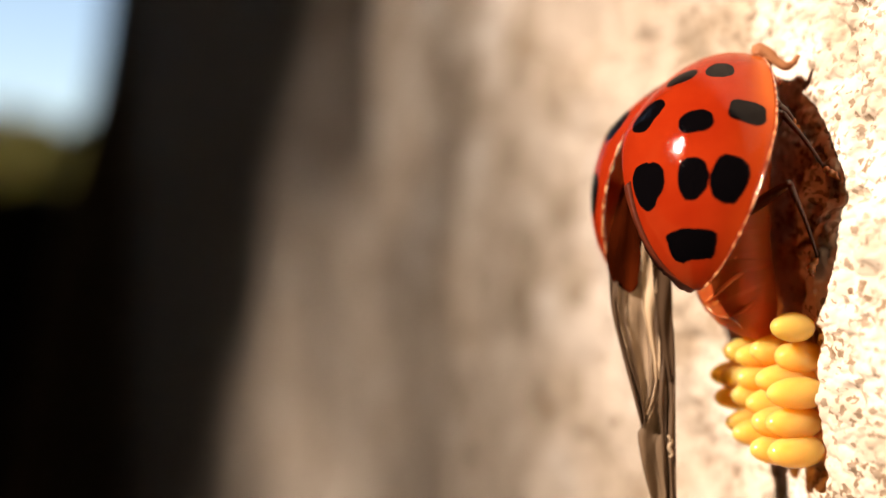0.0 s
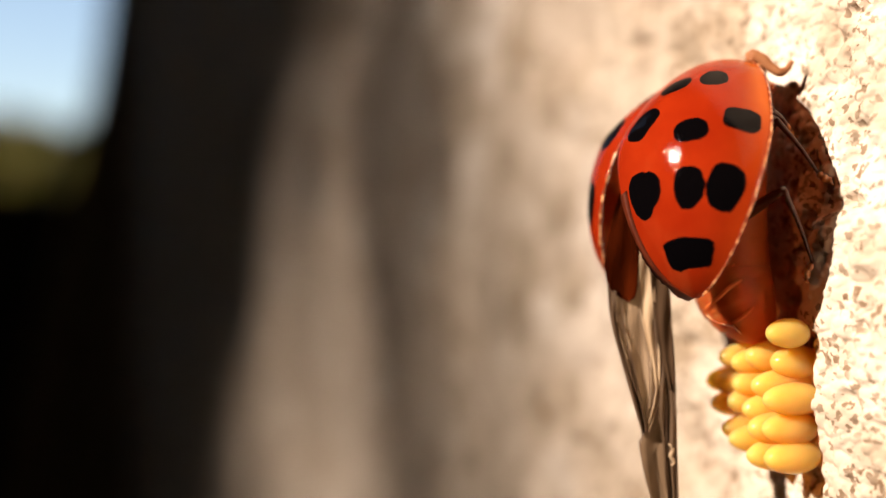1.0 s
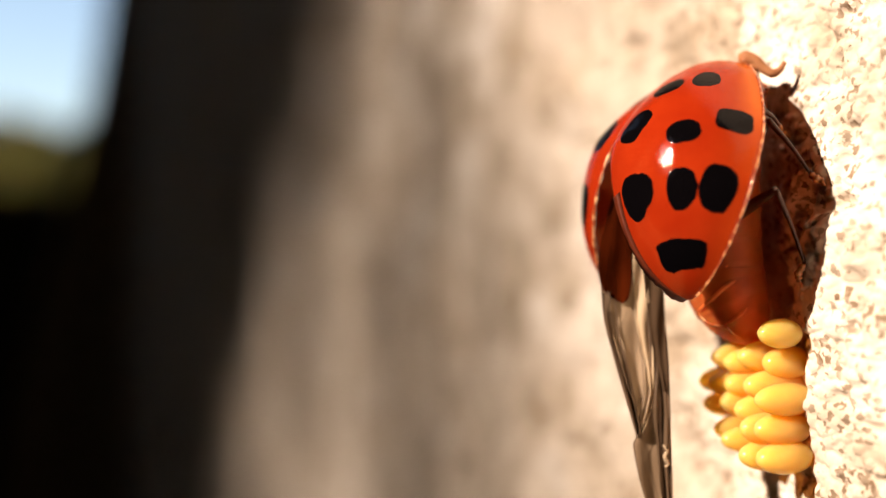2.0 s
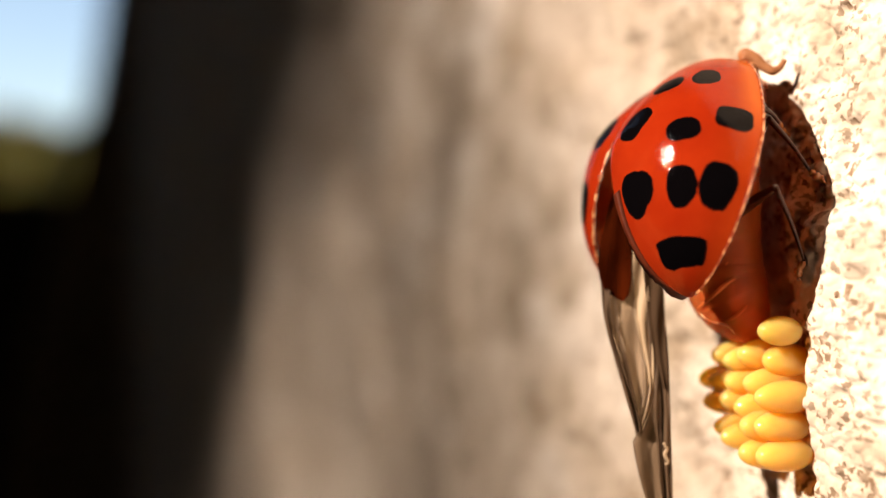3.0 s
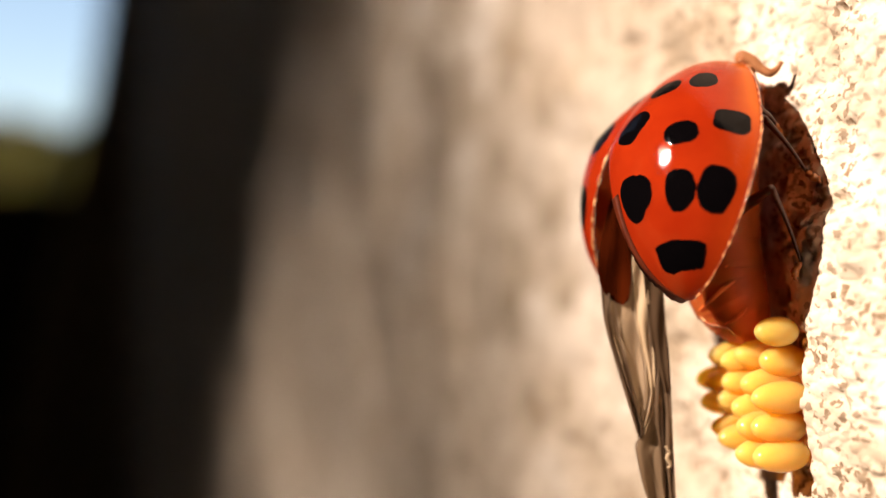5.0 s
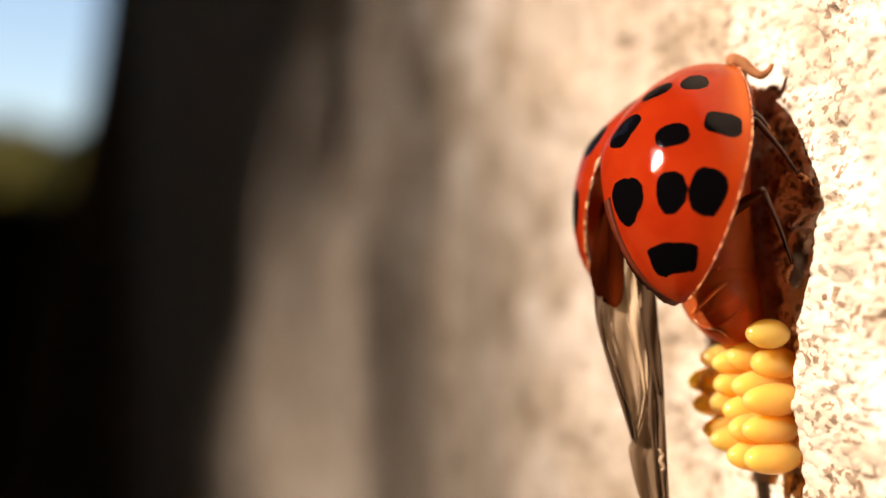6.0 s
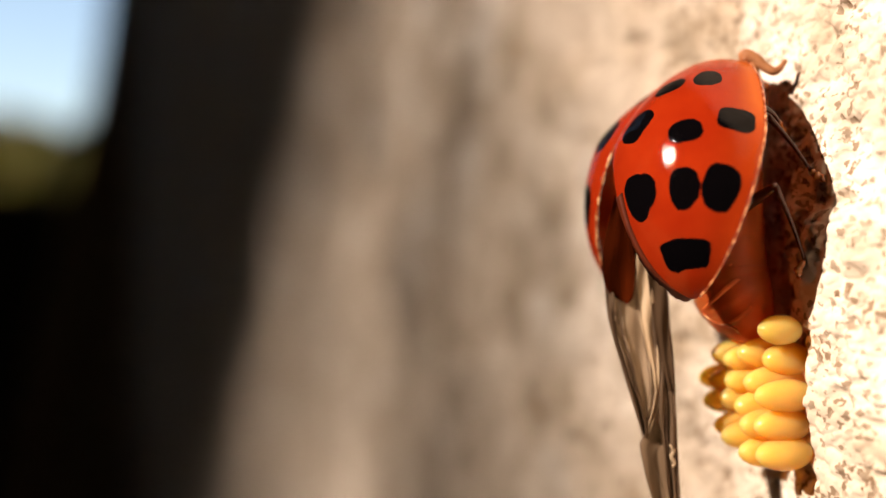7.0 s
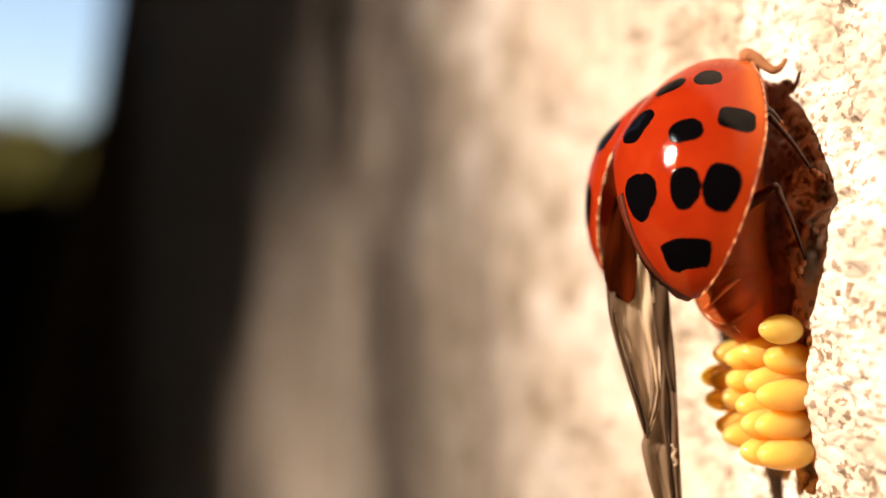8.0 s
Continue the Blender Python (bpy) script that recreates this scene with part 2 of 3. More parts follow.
# darker copy of the wing edge, with shade put into its colour
WING_SHADED = wing_material("shaded_wing_strip", (0.030, 0.017, 0.009), (0.070, 0.043, 0.025), 0.10, 0.7, 0.0)
VEIN = mottled("dark_wing_vein", (0.07, 0.042, 0.024), (0.14, 0.088, 0.054), 4000.0, 0.3)
BARK = mottled("weathered_bark", (0.19, 0.13, 0.065), (0.33, 0.23, 0.115), 60.0, 0.9, bump=0.8, distance=0.004, Specular_IOR_Level=0.15)
LEAF = mottled("green_leaf", (0.080, 0.070, 0.003), (0.135, 0.115, 0.006), 9.0, 0.55, bump=0.2, distance=0.002)
SOIL = mottled("dark_soil", (0.018, 0.014, 0.010), (0.05, 0.038, 0.026), 6.0, 0.95, bump=0.6, distance=0.01)
BLACK_BOARD = mottled("near_black_timber", (0.030, 0.021, 0.012), (0.060, 0.043, 0.026), 20.0, 0.95, Specular_IOR_Level=0.0)
TIMBER = mottled("weathered_timber", (0.11, 0.055, 0.021), (0.21, 0.106, 0.043), 12.0, 0.85)

# ---- the wall: place and relief ----
UP = np.array([0, 0, 1.0])
OUT = np.array([-0.9591, -0.2829, 0.0])       # out of the wall
ALONG = np.array([0.2829, -0.9591, 0.0])      # along the wall, towards the camera
WALL0 = np.array([7.885, -1.2, 0.0])


def spot_on_wall(px, py):
    """Wall coordinates (along, up) seen from the camera's main stand towards (px, py)."""
    way = np.array([(px - 784) / FPX, 1.0, (441 - py) / FPX])
    eye = np.array([0, -EYE_D, 0])
    k = ((WALL0 - eye) @ OUT) / (way @ OUT)
    p = eye + k * way - WALL0
    return p @ ALONG, p[2]


def at_depth(px, py, y):
    d = EYE_D + y
    return np.array([(px - 784) * d / FPX, y, (441 - py) * d / FPX])


def relief(a, z, step=None):
    """Height of the concrete over its mean plane, mm, and the grain's random value."""
    a, z = np.asarray(a, float), np.asarray(z, float)
    step = np.zeros(a.shape) if step is None else step

    def keep(size):
        return np.clip(1.6 - step / (0.45 * size), 0, 1)
    h = 0.9 * lattice(a / 21 + 3, z / 21, 11) * keep(21)
    h = h + 0.34 * lattice(a / 5.2, z / 5.2 + 7, 12) * keep(5.2) + 0.20 * lattice(a / 1.7, z / 1.7, 13) * keep(1.7)
    calm = np.exp(-((a + 0.4) / 3.5) ** 2 - ((z + 0.5) / 6.0) ** 2)
    h = h * (1 - 0.75 * calm)
    big, ib = grains(a / 0.62, z / 0.62, 21)
    small, ident = grains(a / 0.26 + 5, z / 0.26, 31)
    h = h + (0.18 * big * keep(0.7) + 0.15 * small * keep(0.3))
    pit = np.clip(lattice(a / 0.5, z / 0.5, 15) - 0.35, 0, 1)
    h = h - 0.35 * pit * keep(0.5)
    # a raised lip of render runs down beside the eggs
    rise = np.clip((a + 0.22) / 0.45, 0, 1)
    fall = np.exp(-(np.clip(a - 0.25, 0, None) / 1.5) ** 2)
    h = h + 0.33 * rise * rise * (3 - 2 * rise) * fall * np.clip((1.0 - z) / 0.5, 0, 1)
    return h, ident


def on_wall(a, z, lift=0.0):
    h, _ = relief(np.array([a]), np.array([z]))
    return WALL0 + a * ALONG + z * UP + (h[0] + lift) * OUT


def graded(lo, fine_lo, fine_hi, hi, step, growth):
    mid = list(np.arange(fine_lo, fine_hi + step / 2, step))
    up, s, v = [], step, mid[-1]
    while v < hi:
        s *= growth
        v += s
        up.append(min(v, hi))
    down, s, v = [], step, mid[0]
    while v > lo:
        s *= growth
        v -= s
        down.append(max(v, lo))
    return np.array(down[::-1] + mid + up)


def build_wall():
    ga = graded(-850.0, -3.4, 3.4, 420.0, 0.038, 1.03)
    gz = graded(-700.0, -6.0, 5.9, 500.0, 0.038, 1.045)
    a, z = np.meshgrid(ga, gz)
    sa, sz = np.meshgrid(np.gradient(ga), np.gradient(gz))
    h, ident = relief(a, z, np.maximum(sa, sz))
    verts = WALL0 + a[..., None] * ALONG + z[..., None] * UP + h[..., None] * OUT
    verts = verts.reshape(-1, 3)
    rows, cols = a.shape
    i = np.arange(rows * cols).reshape(rows, cols)
    quads = np.stack([i[:-1, :-1], i[:-1, 1:], i[1:, 1:], i[1:, :-1]], -1).reshape(-1, 4)
    core = []
    for back in (-2.0, -70.0):
        for aa, zz in ((-850, -700), (420, -700), (420, 500), (-850, 500)):
            core.append(WALL0 + aa * ALONG + zz * UP + back * OUT)
    k = len(verts)
    box = [(k, k + 1, k + 2, k + 3), (k + 4, k + 5, k + 6, k + 7)] + [(k + j, k + (j + 1) % 4, k + 4 + (j + 1) % 4, k + 4 + j) for j in range(4)]
    ob = link_mesh("wall_east", np.vstack([verts, core]), [tuple(q) for q in quads] + box, CONCRETE,
                   attr={"grain": np.concatenate([ident.ravel(), np.ones(8)])}, flip_fix=False)
    return tagged(ob, "rough sunlit beige concrete wall with sandy grains", "wall", kind="structure")


build_wall()


# ---- the beetle ----
PIVOT = np.array([6.618, -1.0, 3.769])
CORE = np.array([5.791, 0.0, 1.570])
B_R = np.array([0.1686, -0.9790, 0.1139])
B_F = np.array([0.2891, 0.1596, 0.9439])
B_D = np.array([-0.9423, -0.1262, 0.3099])


def body(r, f, d):
    return CORE + r * B_R + f * B_F + d * B_D - PIVOT


def rel(points):
    return np.asarray(points, float) - PIVOT


# across, along (mm on the shell), half sizes, turn in degrees, squareness, taper towards the front
SPOTS = [
    (0.88, -1.32, 0.51, 0.35, -4, 2.6, 0), (0.78, -1.53, 0.35, 0.32, 0, 2.1, 0), (2.05, -1.36, 0.35, 0.39, 0, 2.5, 0),
    (2.88, -1.27, 0.42, 0.45, -8, 2.6, 0.04), (1.99, -2.425, 0.97, 0.225, 2, 4.5, 0.10),
    (2.97, 0.19, 0.38, 0.31, -3, 3.8, 0), (2.00, -0.19, 0.36, 0.27, 14, 2.6, 0), (2.15, 1.43, 0.38, 0.29, -6, 2.4, 0),
    (0.77, 0.19, 0.43, 0.38, 62, 2.6, 0), (1.17, 1.28, 0.43, 0.26, 8, 2.6, 0),
]


def spot_field(x, y):
    """0 in a spot, 1 outside, 0.5 on its border."""
    best = np.full(x.shape, 9.0)
    wob = 0.06 * lattice(x * 4.0, y * 4.0, 41) + 0.05 * lattice(x * 10, y * 10, 42)
    for cx, cy, p, q, turn, power, taper in SPOTS:
        c, s = math.cos(radians(turn)), math.sin(radians(turn))
        u, v = (x - cx) * c + (y - cy) * s, -(x - cx) * s + (y - cy) * c
        d = (np.abs(u / (p * (1 - taper * np.clip(v / q, -1.5, 1.5)))) ** power + np.abs(v / q) ** power) ** (1 / power)
        best = np.minimum(best, d + wob)
    return np.clip(0.5 + (best - 1.0) * 1.2, 0, 1)


def spin(p, axis, degrees, centre):
    a = np.asarray(axis, float)
    c, s = math.cos(radians(degrees)), math.sin(radians(degrees))
    p = p - centre
    return p * c + np.cross(a, p) * s + np.outer(p @ a, a) * (1 - c) + centre


WIDTH, HEIGHT, LENGTH = 2.26, 2.325, 5.795


def shell(theta, v, inset, opened, lift, roll, side, inward=0.0):
    front, back = 1.328, 1.874
    g = np.clip(1 - np.abs(v) ** np.where(v > 0, front, back), 0, 1) ** 0.5
    hh = np.clip(1 - np.abs(v) ** np.where(v > 0, 1.324, 1.737), 0, 1) ** 0.5
    flare = 0.05 * np.exp(-((np.pi / 2 - theta) / 0.09) ** 2)
    r = (WIDTH - inset + flare) * g * np.sin(theta)
    d = (HEIGHT - inset) * hh * np.cos(theta)
    p = np.stack([r, v * LENGTH / 2, d], -1).reshape(-1, 3)
    hinge = np.array([0.8, LENGTH * 0.42, 0.6])
    p = spin(p, (0, 1, 0), roll, hinge)
    p = spin(p, (0, 0, 1), opened, hinge)
    p = spin(p, (1, 0, 0), -lift, hinge)
    p = p - (inward, 0, 0)
    if side < 0:
        p = p * [-1, 1, 1]
    return CORE + p[:, :1] * B_R + p[:, 1:2] * B_F + p[:, 2:] * B_D - PIVOT


def build_elytron(parent, side, opened, lift, roll, inward=0.0):
    nt, nv = 56, 120
    th = np.linspace(0, math.pi / 2, nt)
    v = -np.cos(np.linspace(0.03, math.pi - 0.03, nv))
    T, V = np.meshgrid(th, v)
    outer = shell(T, V, 0.0, opened, lift, roll, side, inward)
    inner = shell(T, V, 0.07, opened, lift, roll, side, inward)
    k = nt * nv
    faces = grid_faces(nv, nt) + grid_faces(nv, nt, start=k)
    for i in range(nv - 1):
        for j in (0, nt - 1):
            faces.append((i * nt + j, (i + 1) * nt + j, k + (i + 1) * nt + j, k + i * nt + j))
    for j in range(nt - 1):
        for i in (0, nv - 1):
            faces.append((i * nt + j, i * nt + j + 1, k + i * nt + j + 1, k + i * nt + j))
    spots = spot_field(T.ravel() * 2.25, V.ravel() * LENGTH / 2)
    margin = (np.clip((T.ravel() - 1.05) / 0.5, 0, 1) ** 2 * (0.15 + 0.6 * np.clip(V.ravel() + 0.4, 0, 1)) + 0.75 * np.clip((V.ravel() - 0.68) / 0.25, 0, 1) + 0.5 * np.clip((T.ravel() - 1.30) / 0.2, 0, 1) * np.clip(V.ravel() / 0.3, 0, 1)).clip(0, 0.9)
    ob = link_mesh("elytron", np.vstack([outer, inner]), faces, ELYTRON, parent,
                   "glossy orange-red wing case with black spots", attr={"spot": np.concatenate([spots, np.ones(k)]), "margin": np.concatenate([margin, margin])})
    vv = -np.cos(np.linspace(0.1, math.pi - 0.3, 150))
    edges = [(math.pi / 2, 0.026, RIM_DARK, "amber outer rim")]
    if side < 0:
        edges.append((0.0, 0.042, RIM, "pale orange inner rim"))
    for theta, radius, mat, label in edges:
        path = shell(np.full(150, theta), vv, 0.0 if theta > 1 else 0.03, opened, lift, roll, side, inward)
        wave = 0.9 + 0.3 * lattice(np.arange(150) * 0.41, np.full(150, 3.3 + theta), 51) + 0.25 * lattice(np.arange(150) * 0.9, np.full(150, 1.3), 52)
        link_mesh("rim", *tube(path, radius * wave, 8), mat, ob, label)
    if side > 0:
        # dark hem turned under the inner edge, widest towards the tip
        vs = -np.cos(np.linspace(0.03, 1.15, 90))
        at_edge = shell(np.zeros(90), vs, -0.012, opened, lift, roll, side, inward)
        within = shell(np.full(90, 0.15), vs, -0.012, opened, lift, roll, side, inward)
        below = shell(np.zeros(90), vs, 0.06, opened, lift, roll, side, inward)
        beyond = at_edge - within
        beyond = beyond / np.linalg.norm(beyond, axis=1)[:, None]
        beyond[0:6] = beyond[6]
        t = np.linspace(1, 0, 90)[:, None]
        ragged = 1 + 0.35 * lattice(np.arange(90) * 0.35, np.full(90, 2.2), 57)[:, None]
        lip = below + beyond * (0.03 + 0.25 * t ** 1.3) * ragged
        rows = np.stack([within * (1 - 0.4 * t) + at_edge * 0.4 * t, at_edge, lip, below - 0.4 * (below - within)], 1).reshape(-1, 3)
        fs = [(i * 4 + j, (i + 1) * 4 + j, (i + 1) * 4 + (j + 1) % 4, i * 4 + (j + 1) % 4) for i in range(89) for j in range(4)]
        link_mesh("hem", rows, fs + [(0, 1, 2, 3), (356, 357, 358, 359)], HEM, ob, "dark red-brown hem under the inner edge")
    return ob


def build_abdomen(parent):
    rows = [(1290, 190, 46), (1280, 260, 62), (1277, 330, 67), (1278, 400, 68), (1282, 450, 66), (1287, 498, 69),
            (1304, 536, 63), (1325, 568, 48), (1342, 592, 27), (1350, 605, 9)]
    fine = smooth_path(rows, 110)
    path, radii = [], []
    for i, (px, py, w) in enumerate(fine):
        t = i / 109
        path.append(at_depth(px, py, 0.1 - 0.75 * max(0, t - 0.5)))
        groove = (t * 10.8 + 0.9) % 1.0
        radii.append(max(w, 3) / 79.0 * (1 + 0.03 * groove))
    v, f = tube(rel(path), radii, 40, flat=1.25)
    ob = link_mesh("abdomen", v, f, ABDOMEN, parent, "orange-brown segmented abdomen")
    centre = np.array(path)

    def on_skin(px, py):
        i = int(np.argmin((fine[:, 0] - px) ** 2 + (fine[:, 1] - py) ** 2))
        u = min(1.0, math.hypot(fine[i, 0] - px, fine[i, 1] - py) / fine[i, 2])
        return at_depth(px, py, centre[i, 1] - 1.215 * radii[i] * math.sqrt(1 - u * u))
    for edge in (((1240, 546), (1262, 528), (1284, 508), (1302, 495), (1317, 489)), ((1317, 489), (1331, 503), (1333, 522), (1322, 545), (1303, 563), (1288, 570)),
                 ((1288, 470), (1306, 452), (1322, 440)), ((1340, 470), (1348, 500), (1352, 530), (1346, 556)), ((1320, 400), (1332, 430), (1340, 470))):
        p = smooth_path([on_skin(*q) for q in edge], 30)
        link_mesh("segment_edge", *tube(rel(p), [0.015, 0.042, 0.050, 0.042, 0.015], 10), ABDOMEN_EDGE, ob, "paler edge of a body segment")
    p = smooth_path([on_skin(*q) for q in ((1240, 553), (1258, 568), (1275, 573), (1292, 577), (1306, 592))], 30)
    link_mesh("segment_edge", *tube(rel(p), [0.012, 0.022, 0.018, 0.025, 0.012], 8), RIM, ob, "pale thin hem of the last segment")
    return ob


def build_wings(parent):
    left = [(1095, 330), (1082, 400), (1075, 450), (1069, 500), (1072, 540), (1079, 580), (1101, 660), (1131, 762), (1128, 790), (1140, 850), (1160, 915)]
    m2 = [(1106, 330), (1128, 400), (1143, 450), (1150, 510), (1153, 580), (1157, 640), (1154, 700), (1143, 750), (1131, 775), (1128, 790), (1140, 850), (1160, 915)]
    right = [(1112, 330), (1126, 400), (1160, 450), (1175, 500), (1180, 570), (1187, 650), (1192, 780), (1198, 915)]

    def edge(points, y):
        p = np.array(points, float)
        return np.interp(y, p[:, 1], p[:, 0])

    def depth(y):
        return -0.15 - 0.48 * np.clip((y - 420) / 300, 0, 1)

    def panel(name, lo, hi, y0, y1, mat, label, fold, shift):
        ys = np.linspace(y0, y1, 90)
        n = 18
        front, rear = [], []
        for y in ys:
            a, b = edge(lo, y), edge(hi, y)
            b = max(b, a + 1.5)
            for j in range(n):
                u = j / (n - 1)
                d = depth(y) + shift + fold * (2.0 * abs((u * 1.7 + y * 0.0016) % 1.0 - 0.5) - 0.5) * 2.0 + 0.03 * math.sin(y * 0.05 + 4 * u) + 0.025 * math.sin(y * 0.021 + 9 * u)
                p = at_depth(a + (b - a) * u, y, d)
                front.append(p)
                rear.append(p + np.array([0, 0.02, 0]))
        k = len(front)
        faces = grid_faces(90, n) + grid_faces(90, n, start=k)
        for i in range(89):
            for j in (0, n - 1):
                faces.append((i * n + j, (i + 1) * n + j, k + (i + 1) * n + j, k + i * n + j))
        return link_mesh(name, rel(front + rear), faces, mat, parent, label)

    a = panel("hind_wing", left, m2, 335, 770, WING_DARK, "smoky translucent folded hind wing", 0.045, 0.0)
    b = panel("hind_wing", m2, right, 335, 915, WING_BROWN, "brown translucent folded hind wing", 0.04, 0.07)
    f1 = [(1122, 425), (1125, 480), (1128, 560), (1140, 615), (1150, 655), (1155, 690), (1150, 722), (1139, 762)]
    f2 = [(1136, 425), (1148, 470), (1157, 560), (1161, 615), (1163, 655), (1163, 690), (1157, 727), (1143, 768)]
    c = panel("wing_fold", f1, f2, 427, 764, WING_CLEAR, "pale clear fold of the hind wing", 0.02, -0.12)

    edge_lo = [(1147, 440), (1150, 500), (1154, 570), (1158, 640), (1160, 700), (1163, 740), (1168, 780), (1174, 850), (1184, 915)]
    panel("wing_edge", edge_lo, right, 440, 915, WING_EDGE, "dark brown leading edge of the hind wing", 0.03, -0.12)
    # extra strip in front of the wing, painting the shade near the wing case
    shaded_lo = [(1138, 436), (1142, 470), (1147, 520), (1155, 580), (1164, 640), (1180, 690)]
    panel("wing_edge", shaded_lo, right, 438, 690, WING_SHADED, "brown hind wing strip with shade put into its colour", 0.01, -0.17)
    left_hi = [(1084, 515), (1084, 560), (1091, 600), (1112, 660), (1128, 710), (1140, 750), (1141, 768)]
    panel("wing_edge", left, left_hi, 515, 766, WING_EDGE, "dark brown edge of the folded wing", 0.04, -0.14)
    # root sheet before the panels; its colour carries the gap's shade
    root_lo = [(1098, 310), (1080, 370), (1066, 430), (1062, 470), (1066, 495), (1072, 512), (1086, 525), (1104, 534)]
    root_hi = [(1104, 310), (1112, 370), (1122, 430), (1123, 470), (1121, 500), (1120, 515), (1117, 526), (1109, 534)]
    panel("wing_root", root_lo, root_hi, 312, 534, WING_ROOT, "red-brown folded wing root, darkened to stand in shade", 0.03, -0.16)

    def vein(owner, points, radius, ahead=-0.10):
        p = smooth_path(points, 60)
        path = [at_depth(x, y, float(depth(y)) + ahead) for x, y in p]
        link_mesh("vein", *tube(rel(path), [radius * 0.55, radius * 0.65, radius * 0.4], 8), VEIN, owner)

    vein(a, left[3:8], 0.035)
    vein(a, [(1092, 520), (1100, 590), (1118, 670), (1134, 745)], 0.028)
    vein(a, [(1080, 540), (1108, 620), (1126, 690), (1136, 750)], 0.022)
    vein(b, right[2:], 0.05)
    vein(b, [(1152, 470), (1166, 570), (1172, 680), (1176, 790), (1180, 905)], 0.035)
    vein(b, m2[6:], 0.022)
    vein(b, [(1150, 700), (1164, 750), (1178, 790)], 0.016)
    vein(c, m2[3:9], 0.03)
    vein(c, [(1124, 480), (1130, 560), (1142, 640), (1144, 700), (1136, 755)], 0.018)
    # a small hinge-like knob on the trailing wing
    knob = smooth_path([(1180, 785), (1187, 795), (1183, 806), (1189, 818), (1184, 824)], 20)
    path = [at_depth(x, y, float(depth(y)) - 0.16) for x, y in knob]
    link_mesh("wing_joint", *tube(rel(path), [0.03, 0.05, 0.03], 8), WING_CLEAR, b, "pale knotted joint of the wing")


def build_leg(parent, points, foot):
    """coxa, knee, ankle in mm about the pivot; foot on the wall."""
    coxa, knee, ankle = [np.asarray(p, float) for p in points]
    leg = link_mesh("leg", *tube(smooth_path([coxa, (coxa + knee) / 2 + 0.03, knee], 14), [0.10, 0.13, 0.12, 0.08], 12), LEG, parent, "brown jointed leg")
    link_mesh("shin", *tube(smooth_path([knee, (knee + ankle) / 2 + (0.02, -0.02, 0.02), ankle], 14), [0.075, 0.05, 0.04], 10), LEG, leg)
    seg = smooth_path([ankle, (ankle * 0.45 + foot * 0.55) + (-0.05, 0, 0), foot], 13)
    link_mesh("tarsus", *tube(seg, [0.05, 0.09, 0.06, 0.11, 0.07, 0.09], 10), CLAW, leg, "reddish foot gripping the wall")
    for s in (-1, 1):
        tip = foot + np.array([0.05, 0.06 * s, -0.10])
        link_mesh("claw", *tube([foot, (foot + tip) / 2 + (-0.04, 0.03 * s, 0), tip], [0.04, 0.03, 0.008], 6), CLAW, leg)
    return leg


